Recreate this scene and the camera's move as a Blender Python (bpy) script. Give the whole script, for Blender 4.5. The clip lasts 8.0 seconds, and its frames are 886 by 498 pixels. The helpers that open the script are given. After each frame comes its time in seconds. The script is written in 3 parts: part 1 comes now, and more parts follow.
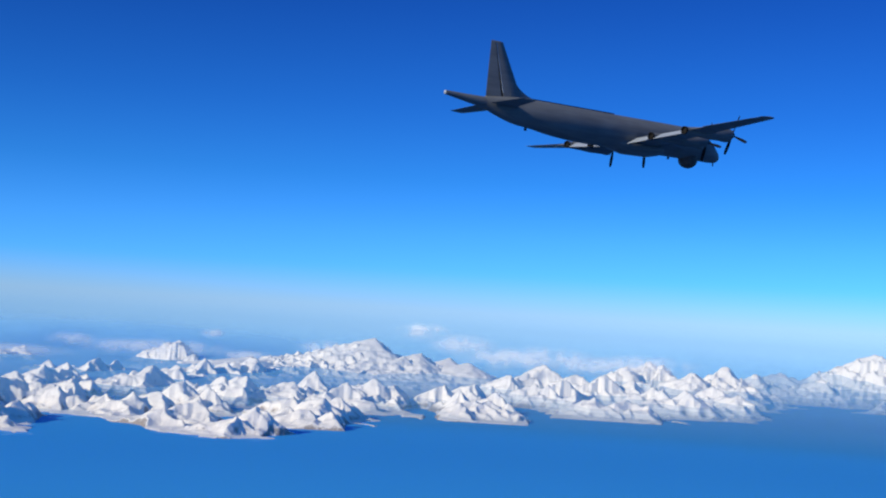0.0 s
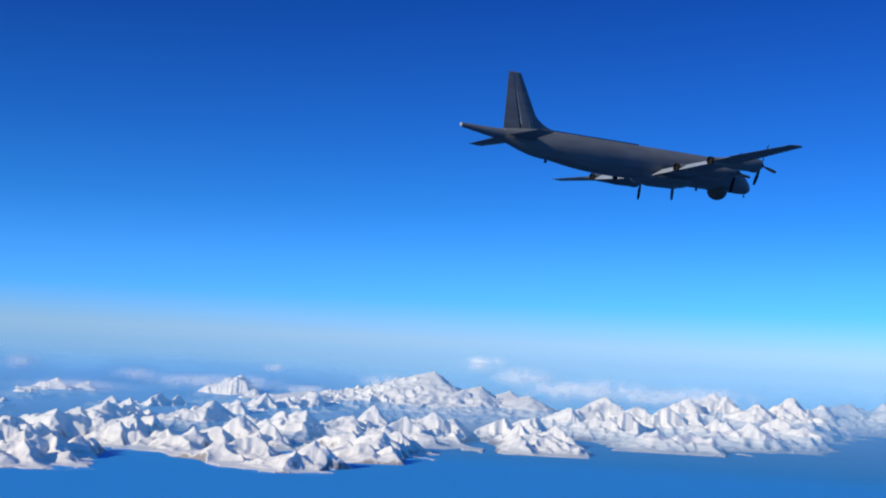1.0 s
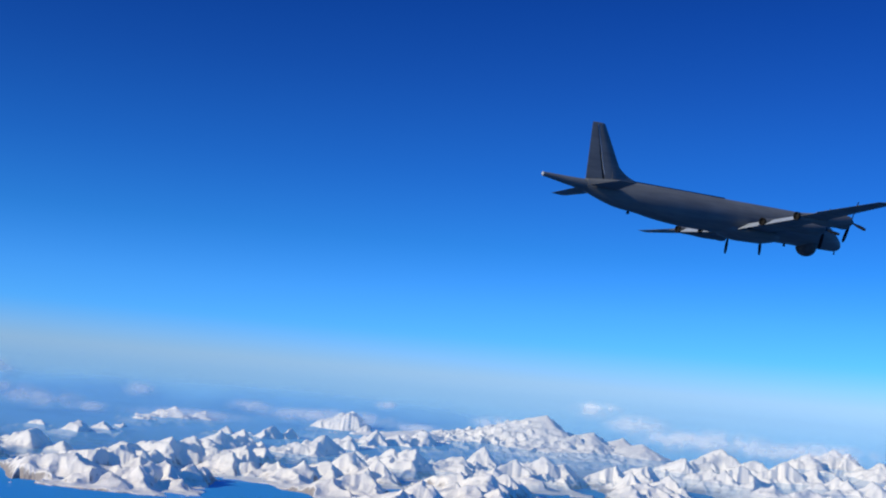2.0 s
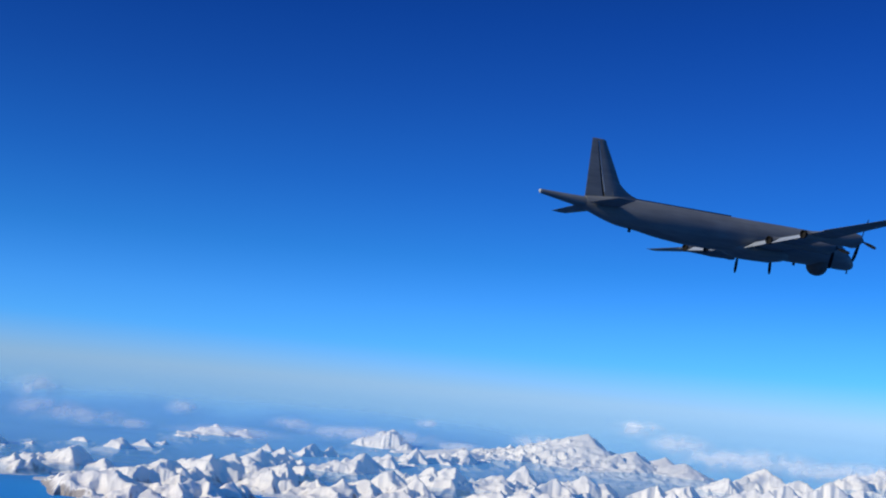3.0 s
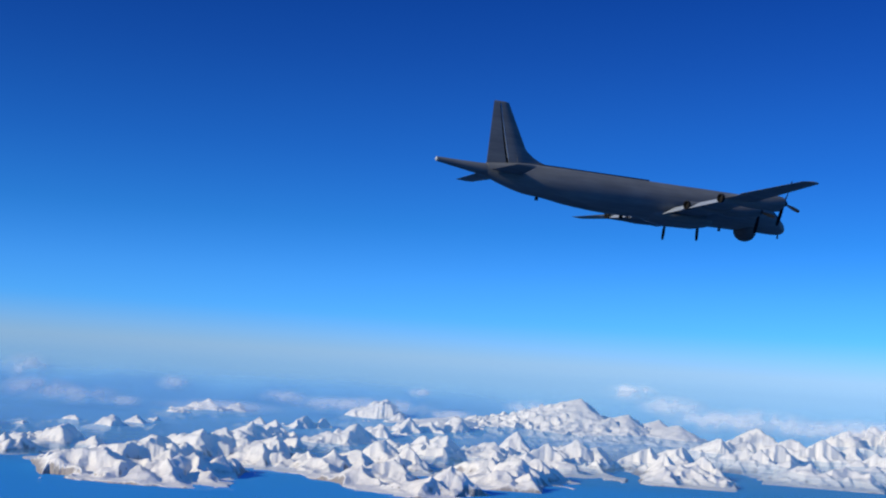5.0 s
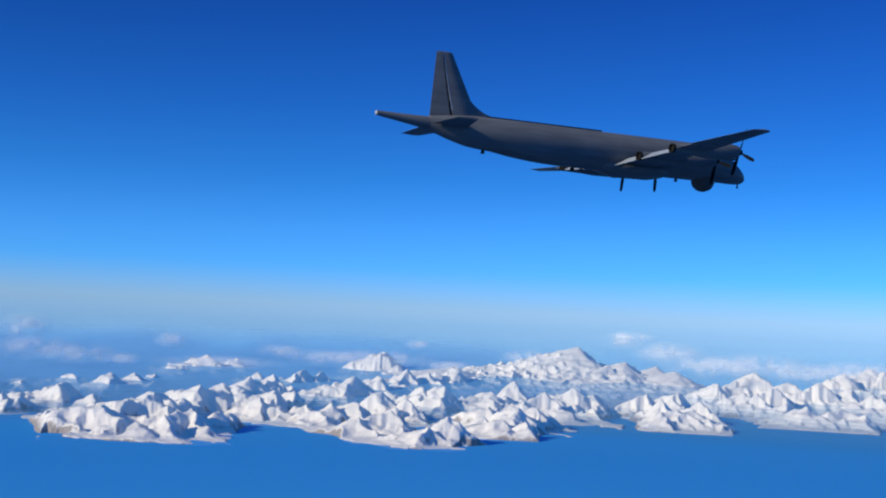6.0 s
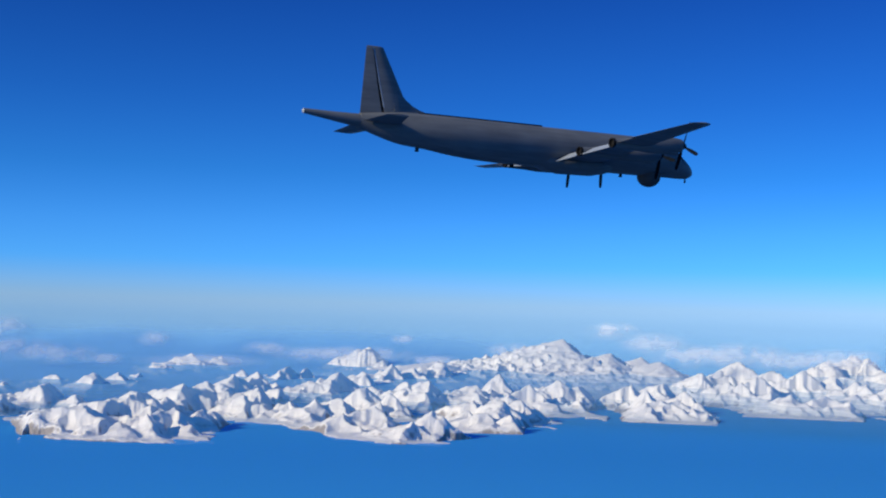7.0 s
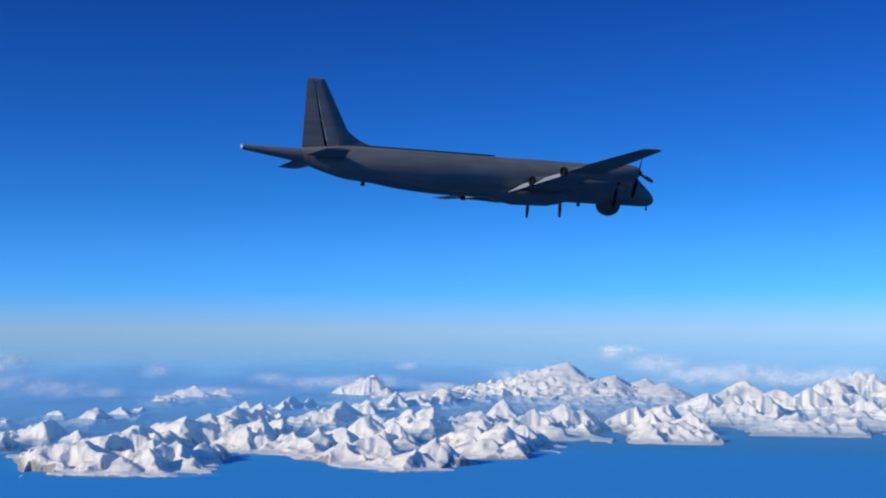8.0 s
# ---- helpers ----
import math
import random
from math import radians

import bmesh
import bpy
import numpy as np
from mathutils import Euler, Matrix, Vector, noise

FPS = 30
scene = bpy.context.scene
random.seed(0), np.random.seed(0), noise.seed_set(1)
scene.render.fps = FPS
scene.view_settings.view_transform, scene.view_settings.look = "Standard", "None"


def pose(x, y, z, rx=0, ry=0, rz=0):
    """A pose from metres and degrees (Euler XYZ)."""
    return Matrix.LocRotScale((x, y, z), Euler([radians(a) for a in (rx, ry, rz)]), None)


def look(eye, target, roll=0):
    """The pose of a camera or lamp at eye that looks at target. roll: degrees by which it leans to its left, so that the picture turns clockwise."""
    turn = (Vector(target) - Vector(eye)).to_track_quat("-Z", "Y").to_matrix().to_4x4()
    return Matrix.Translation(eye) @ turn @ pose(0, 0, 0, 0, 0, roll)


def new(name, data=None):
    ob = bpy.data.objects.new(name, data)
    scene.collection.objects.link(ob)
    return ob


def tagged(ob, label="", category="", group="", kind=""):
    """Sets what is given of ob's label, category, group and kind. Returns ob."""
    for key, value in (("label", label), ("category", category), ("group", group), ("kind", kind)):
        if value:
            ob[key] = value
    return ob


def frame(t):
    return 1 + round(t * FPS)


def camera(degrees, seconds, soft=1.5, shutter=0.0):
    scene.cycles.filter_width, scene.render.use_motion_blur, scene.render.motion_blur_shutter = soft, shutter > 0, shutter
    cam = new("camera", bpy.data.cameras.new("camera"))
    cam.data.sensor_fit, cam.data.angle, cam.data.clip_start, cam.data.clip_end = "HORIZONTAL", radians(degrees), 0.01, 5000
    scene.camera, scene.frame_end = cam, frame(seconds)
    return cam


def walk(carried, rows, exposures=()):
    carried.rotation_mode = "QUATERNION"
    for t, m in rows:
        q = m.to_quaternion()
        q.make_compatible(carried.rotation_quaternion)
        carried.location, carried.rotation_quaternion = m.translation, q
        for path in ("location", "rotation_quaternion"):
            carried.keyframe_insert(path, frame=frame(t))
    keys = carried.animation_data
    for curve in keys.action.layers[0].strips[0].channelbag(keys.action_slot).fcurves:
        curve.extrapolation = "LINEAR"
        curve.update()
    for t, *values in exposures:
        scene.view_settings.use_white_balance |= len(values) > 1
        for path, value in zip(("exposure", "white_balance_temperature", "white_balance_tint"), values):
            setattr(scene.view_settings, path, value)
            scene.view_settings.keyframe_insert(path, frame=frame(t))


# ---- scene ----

# ------------------------------------------------------------------ camera
# seconds, east, north, yaw to the left, pitch up, lean; the eye keeps 200 m over the sea
CAMERA = (
    (0, -59.99, -39.98, -9.52, 3.56, 3.24),
    (0.5, -56.24, -37.48, -9.26, 3.92, 3.14),
    (1, -52.49, -34.98, -6.58, 4.95, 2.75),
    (1.5, -48.74, -32.48, -3.20, 5.92, 3.96),
    (3, -37.50, -24.99, 1.20, 7.21, 5.14),
    (3.5, -33.75, -22.49, 1.64, 7.39, 4.74),
    (4, -30.00, -19.99, 1.46, 7.27, 4.46),
    (4.5, -26.25, -17.49, 0.98, 6.88, 4.05),
    (6, -15.00, -10.00, 0.52, 3.53, 2.38),
    (6.5, -11.25, -7.50, -0.01, 3.38, 1.76),
    (7, -7.50, -5.00, -0.16, 3.29, 1.41),
    (7.5, -3.75, -2.50, -0.42, 3.50, 1.48),
    (8, 0.00, 0.00, 0.03, 4.50, -0.04),
)
cam = camera(40.0, 8.0, soft=2.1)


def aimed(x, y, yaw, pitch, lean):
    return pose(x, y, 200, 0, 0, yaw) @ pose(0, 0, 0, 90 + pitch) @ pose(0, 0, 0, 0, 0, lean)


# the picture darkens a little in the first seconds
walk(cam, [(t, aimed(*row)) for t, *row in CAMERA], [(0.0, 0.12), (1.0, 0.12), (1.5, 0.10), (3.0, 0.07), (4.5, 0.04), (8.0, 0.04)])

# ------------------------------------------------------------------ world and sun
SUN_AZ, SUN_EL = radians(-121), radians(21)     # clockwise from north, up

world = bpy.data.worlds.new("sky")
scene.world = world
world.use_nodes = True


def wire_world():
    tree = world.node_tree
    tree.nodes.clear()
    node = tree.nodes.new
    link = tree.links.new
    coord = node("ShaderNodeTexCoord")
    lift = node("ShaderNodeVectorMath")
    lift.operation = "MAXIMUM"
    lift.inputs[1].default_value = (-1, -1, 0.012)
    sky = node("ShaderNodeTexSky")
    sky.sky_type = "NISHITA"
    sky.sun_disc = False
    sky.sun_elevation = SUN_EL
    sky.sun_rotation = SUN_AZ
    sky.altitude = 3000
    sky.air_density = 1.0
    sky.dust_density = 0.4
    sky.ozone_density = 2.0
    split = node("ShaderNodeSeparateXYZ")
    scale = node("ShaderNodeMapRange")
    scale.inputs["From Min"].default_value = -0.1
    scale.inputs["From Max"].default_value = 1.0
    ramp = node("ShaderNodeValToRGB")
    points = SKY_TINT
    while len(ramp.color_ramp.elements) < len(points):
        ramp.color_ramp.elements.new(0.5)
    for e, (z, c) in zip(ramp.color_ramp.elements, points):
        e.position = (z + 0.1) / 1.1
        e.color = (*c, 1)
    mul = node("ShaderNodeMix")
    mul.data_type = "RGBA"
    mul.blend_type = "MULTIPLY"
    mul.inputs["Factor"].default_value = 1
    back = node("ShaderNodeBackground")
    back.inputs["Strength"].default_value = 0.15
    out = node("ShaderNodeOutputWorld")
    link(coord.outputs["Generated"], lift.inputs[0])
    link(lift.outputs[0], sky.inputs["Vector"])
    link(coord.outputs["Generated"], split.inputs[0])
    link(split.outputs["Z"], scale.inputs["Value"])
    link(scale.outputs[0], ramp.inputs[0])
    link(sky.outputs[0], mul.inputs["A"])
    link(ramp.outputs[0], mul.inputs["B"])
    link(mul.outputs["Result"], back.inputs["Color"])
    link(back.outputs[0], out.inputs[0])


# blue deepening upwards through the view, over a paler band of haze along the horizon
SKY_TINT = (
    (-0.0872, (0.1430, 0.3326, 0.8018)),
    (-0.0349, (0.230, 0.425, 0.810)),
    (-0.0087, (0.270, 0.435, 0.800)),
    (0.0105, (0.300, 0.455, 0.820)),
    (0.0166, (0.285, 0.460, 0.840)),
    (0.0244, (0.250, 0.470, 0.910)),
    (0.0436, (0.1359, 0.4660, 1.0262)),
    (0.0732, (0.1176, 0.4406, 0.9676)),
    (0.1184, (0.0714, 0.3654, 0.8215)),
    (0.1754, (0.0507, 0.2938, 0.7515)),
    (0.2529, (0.0364, 0.2230, 0.6618)),
    (0.3090, (0.0261, 0.1844, 0.6058)),
    (0.3987, (0.0208, 0.1392, 0.4831)),
    # overhead, out of view: brightened to add blue fill to the shaded snow
    (0.7000, (0.1300, 0.7200, 1.3500)),
    (1.0000, (0.1700, 0.8600, 1.5000)),
)
wire_world()

sun = new("sun", bpy.data.lights.new("sun", "SUN"))
sun.data.energy, sun.data.angle, sun.data.color = 4.5, radians(0.6), (1.0, 0.88, 0.66)
sun.matrix_world = look((0, 0, 0), (-math.sin(SUN_AZ) * math.cos(SUN_EL), -math.cos(SUN_AZ) * math.cos(SUN_EL), -math.sin(SUN_EL)))
sun.location = (0, 0, 900)


# ------------------------------------------------------------------ materials
def material(name, rough=0.6, metal=0.0, color=(0.5, 0.5, 0.5)):
    m = bpy.data.materials.new(name)
    m.use_nodes = True
    b = m.node_tree.nodes["Principled BSDF"]
    b.inputs["Roughness"].default_value = rough
    b.inputs["Metallic"].default_value = metal
    b.inputs["Base Color"].default_value = (*color, 1)
    return m, m.node_tree.nodes, m.node_tree.links, b


def noise_node(nodes, links, scale, detail=6.0, rough=0.6, stretch=None, space="Object"):
    n = nodes.new("ShaderNodeTexNoise")
    n.inputs["Scale"].default_value = scale
    n.inputs["Detail"].default_value = detail
    n.inputs["Roughness"].default_value = rough
    c = nodes.new("ShaderNodeTexCoord")
    if stretch:
        mp = nodes.new("ShaderNodeMapping")
        mp.inputs["Scale"].default_value = stretch
        links.new(c.outputs[space], mp.inputs[0])
        links.new(mp.outputs[0], n.inputs["Vector"])
    else:
        links.new(c.outputs[space], n.inputs["Vector"])
    return n


def ramp_node(nodes, links, source, stops):
    r = nodes.new("ShaderNodeValToRGB")
    while len(r.color_ramp.elements) < len(stops):
        r.color_ramp.elements.new(0.5)
    for e, (p, c) in zip(r.color_ramp.elements, stops):
        e.position = p
        e.color = (*c, 1) if len(c) == 3 else c
    links.new(source, r.inputs[0])
    return r


def bump_node(nodes, links, source, strength, distance, target):
    b = nodes.new("ShaderNodeBump")
    b.inputs["Strength"].default_value = strength
    b.inputs["Distance"].default_value = distance
    links.new(source, b.inputs["Height"])
    links.new(b.outputs[0], target.inputs["Normal"])
    return b


def mix_color(nodes, links, fac, a, b):
    m = nodes.new("ShaderNodeMix")
    m.data_type = "RGBA"
    if isinstance(fac, float):
        m.inputs["Factor"].default_value = fac
    else:
        links.new(fac, m.inputs["Factor"])
    for key, v in (("A", a), ("B", b)):
        if isinstance(v, tuple):
            m.inputs[key].default_value = (*v, 1)
        else:
            links.new(v, m.inputs[key])
    return m.outputs["Result"]


def make_snow():
    """Wind-packed snow with bare dark rock on the steepest faces and along the shore cliffs."""
    m, nodes, links, b = material("snow_and_rock", 0.75)
    geo = nodes.new("ShaderNodeNewGeometry")
    sep = nodes.new("ShaderNodeSeparateXYZ")
    links.new(geo.outputs["Normal"], sep.inputs[0])
    pos = nodes.new("ShaderNodeSeparateXYZ")
    links.new(geo.outputs["Position"], pos.inputs[0])
    streak = noise_node(nodes, links, 0.11, 8, 0.72, (1.0, 0.7, 0.35))
    steep = nodes.new("ShaderNodeMath")
    steep.operation = "MULTIPLY_ADD"
    links.new(streak.outputs[0], steep.inputs[0])
    steep.inputs[1].default_value = -0.70
    links.new(sep.outputs["Z"], steep.inputs[2])
    low = nodes.new("ShaderNodeMapRange")
    low.inputs["From Min"].default_value = 2
    low.inputs["From Max"].default_value = 24
    low.inputs["To Min"].default_value = -0.06
    low.inputs["To Max"].default_value = 0.31
    links.new(pos.outputs["Z"], low.inputs["Value"])
    both = nodes.new("ShaderNodeMath")
    both.operation = "ADD"
    links.new(steep.outputs[0], both.inputs[0])
    links.new(low.outputs[0], both.inputs[1])
    mask = ramp_node(nodes, links, both.outputs[0], ((0.33, (1, 1, 1)), (0.49, (0, 0, 0))))
    tone = noise_node(nodes, links, 0.012, 6, 0.55)
    snow = ramp_node(nodes, links, tone.outputs[0], ((0.3, (0.86, 0.83, 0.76)), (0.7, (0.92, 0.885, 0.80))))
    grain = noise_node(nodes, links, 0.25, 7, 0.7)
    rock = ramp_node(nodes, links, grain.outputs[0], ((0.3, (0.22, 0.20, 0.19)), (0.7, (0.42, 0.38, 0.34))))
    links.new(mix_color(nodes, links, mask.outputs[0], snow.outputs[0], rock.outputs[0]), b.inputs["Base Color"])
    fine = noise_node(nodes, links, 0.12, 9, 0.65)
    bump_node(nodes, links, fine.outputs[0], 0.35, 5.0, b)
    return m


def make_sea():
    """Dark deep water mirroring the low sky; a sheet above paints in its distant blue."""
    m, nodes, links, b = material("sea_water", 0.45, 0.0)
    b.inputs["IOR"].default_value = 1.33
    big = noise_node(nodes, links, 0.004, 4, 0.5, (1, 2.2, 1))
    tint = ramp_node(nodes, links, big.outputs[0], ((0.35, (0.008, 0.070, 0.20)), (0.65, (0.011, 0.085, 0.24))))
    links.new(tint.outputs[0], b.inputs["Base Color"])
    wave = noise_node(nodes, links, 0.35, 5, 0.6, (1, 1.6, 1))
    bump_node(nodes, links, wave.outputs[0], 0.15, 0.6, b)
    return m


def make_grey_paint(name, dark, light, rough, gloss=0.4):
    """Matt aircraft grey, a little streaked along the flow and stained."""
    m, nodes, links, b = material(name, rough)
    b.inputs["Specular IOR Level"].default_value = gloss
    streak = noise_node(nodes, links, 1.4, 6, 0.65, (0.12, 1.6, 1.6))
    blot = noise_node(nodes, links, 0.35, 4, 0.5)
    tone = ramp_node(nodes, links, streak.outputs[0], ((0.3, dark), (0.7, light)))
    shade = ramp_node(nodes, links, blot.outputs[0], ((0.3, (0.82, 0.82, 0.82)), (0.7, (1, 1, 1))))
    mul = nodes.new("ShaderNodeMix")
    mul.data_type, mul.blend_type = "RGBA", "MULTIPLY"
    mul.inputs["Factor"].default_value = 1
    links.new(tone.outputs[0], mul.inputs["A"])
    links.new(shade.outputs[0], mul.inputs["B"])
    links.new(mul.outputs["Result"], b.inputs["Base Color"])
    bump_node(nodes, links, streak.outputs[0], 0.08, 0.02, b)
    return m


SNOW = make_snow()
SEA = make_sea()
GREY = make_grey_paint("aircraft_grey", (0.110, 0.122, 0.132), (0.172, 0.184, 0.194), 0.55, 0.15)
# grey lightened for the sunlit flaps and hinge edge; also the pale boom tip
PALE_LIT = make_grey_paint("aircraft_pale_lit_grey", (0.29, 0.34, 0.40), (0.37, 0.43, 0.50), 0.5)
RADOME = make_grey_paint("radome_dielectric", (0.055, 0.05, 0.05), (0.085, 0.075, 0.072), 0.75)
SOOT_AND_SHADE = make_grey_paint("exhaust_soot_and_gap_shade", (0.008, 0.008, 0.009), (0.02, 0.02, 0.02), 0.8, 0.1)
BLADE = make_grey_paint("propeller_black", (0.005, 0.007, 0.010), (0.010, 0.013, 0.018), 0.9, 0.0)
GLASS = material("cockpit_glass", 0.08, 0.0, (0.01, 0.012, 0.016))[0]


# ------------------------------------------------------------------ helpers for meshes
def link_mesh(name, verts, faces, mat, parent=None, label="", smooth=True):
    me = bpy.data.meshes.new(name)
    me.from_pydata(verts, [], faces)
    me.materials.append(mat)
    if smooth:
        me.polygons.foreach_set("use_smooth", [True] * len(me.polygons))
    me.update()
    ob = new(name, me)
    ob.parent = parent
    if label:
        tagged(ob, label)
    return ob


def part(name, bm, mat, parent, label="", smooth=40):
    bmesh.ops.recalc_face_normals(bm, faces=bm.faces)
    me = bpy.data.meshes.new(name)
    bm.to_mesh(me)
    bm.free()
    me.materials.append(mat)
    if smooth:
        me.polygons.foreach_set("use_smooth", [True] * len(me.polygons))
        me.set_sharp_from_angle(angle=radians(smooth))
    ob = new(name, me)
    ob.parent = parent
    if label:
        tagged(ob, label)
    return ob


# ------------------------------------------------------------------ land and sea
GRID = np.random.RandomState(7).rand(256, 256)


def value_noise(x, y):
    xi, yi = np.floor(x).astype(int), np.floor(y).astype(int)
    fx, fy = x - xi, y - yi
    fx, fy = fx ** 3 * (fx * (fx * 6 - 15) + 10), fy ** 3 * (fy * (fy * 6 - 15) + 10)
    a, b = GRID[xi % 256, yi % 256], GRID[(xi + 1) % 256, yi % 256]
    c, d = GRID[xi % 256, (yi + 1) % 256], GRID[(xi + 1) % 256, (yi + 1) % 256]
    return (a + (b - a) * fx) * (1 - fy) + (c + (d - c) * fx) * fy


def ridges(x, y, size, octaves=6, gain=0.5):
    """Sharp-crested mountain noise, 0 to 1."""
    total, amp, norm, weight = np.zeros_like(x), 1.0, 0.0, 1.0
    for i in range(octaves):
        ca, sa = math.cos(0.9 * i + 0.4), math.sin(0.9 * i + 0.4)
        u, v = (x * ca - y * sa) / size + 17.3 * i, (x * sa + y * ca) / size + 5.1 * i
        n = (1 - np.abs(2 * value_noise(u, v) - 1)) ** 2
        total += amp * n * weight
        weight = np.clip(n * 1.6, 0, 1)
        norm += amp
        amp *= gain
        size *= 0.5
    return total / norm


def billows(x, y, size, octaves=4):
    total, amp, norm = np.zeros_like(x), 1.0, 0.0
    for i in range(octaves):
        total += amp * value_noise(x / size + 31.7 * i, y / size + 11.9 * i)
        norm += amp
        amp, size = amp * 0.5, size * 0.5
    return total / norm


# the shore as seen round the compass: degrees clockwise from north, metres from the origin
SHORE = (
    (-40, 2600), (-19.8, 2420), (-19.1, 2330), (-18.9, 2110), (-17.1, 2004), (-14.9, 1935), (-11.7, 1928), (-10.8, 2050),
    (-9.9, 2264), (-7.3, 2277), (-5.7, 2152), (-4.7, 2030), (-2.1, 1956), (-0.6, 1975), (1.0, 2060), (2.6, 2150),
    (3.4, 2097), (4.0, 2330), (5.2, 2413), (5.9, 2566), (7.6, 2569), (8.1, 2840), (9.3, 2515), (10.6, 2460),
    (12.6, 2463), (12.9, 2690), (15.1, 2738), (16.1, 2690), (19.0, 2760), (19.3, 2960), (20.5, 2880), (23.4, 3010),
    (24.6, 3420), (26.0, 3560), (27.4, 3820), (29.0, 3860), (45, 3900),
)


# blue sounds and hollows: east, north, half width, half depth
HOLLOWS = ((78, 3120, 62, 130), (365, 2700, 42, 120), (648, 2850, 44, 170), (-530, 2110, 46, 55), (-300, 2600, 55, 170), (-205, 2440, 26, 60))

ANGLES = 2 * math.pi * GRID


def gradient_noise(x, y):
    """Smooth noise from -1 to 1."""
    xi, yi = np.floor(x).astype(int), np.floor(y).astype(int)
    fx, fy = x - xi, y - yi
    u, v = fx ** 3 * (fx * (fx * 6 - 15) + 10), fy ** 3 * (fy * (fy * 6 - 15) + 10)

    def corner(i, j):
        g = ANGLES[(xi + i) % 256, (yi + j) % 256]
        return np.cos(g) * (fx - i) + np.sin(g) * (fy - j)

    low = corner(0, 0) + (corner(1, 0) - corner(0, 0)) * u
    top = corner(0, 1) + (corner(1, 1) - corner(0, 1)) * u
    return 1.5 * (low + (top - low) * v)


def alps(x, y, size, octaves=4):
    """Long branching crests with hollow flanks, 0 to about 1."""
    total, weight, amp = np.zeros_like(x), np.ones_like(x), 0.72
    for i in range(octaves):
        c, s = math.cos(1.1 * i + 0.3), math.sin(1.1 * i + 0.3)
        n = (1 - np.clip(np.abs(gradient_noise((x * c - y * s) / size + 13.7 * i, (x * s + y * c) / size + 4.3 * i)) * 1.5, 0, 1)) ** 1.35
        total += amp * n * weight
        weight = np.clip(n * 1.3, 0.05, 1)
        amp *= 0.46
        size *= 0.47
    return total


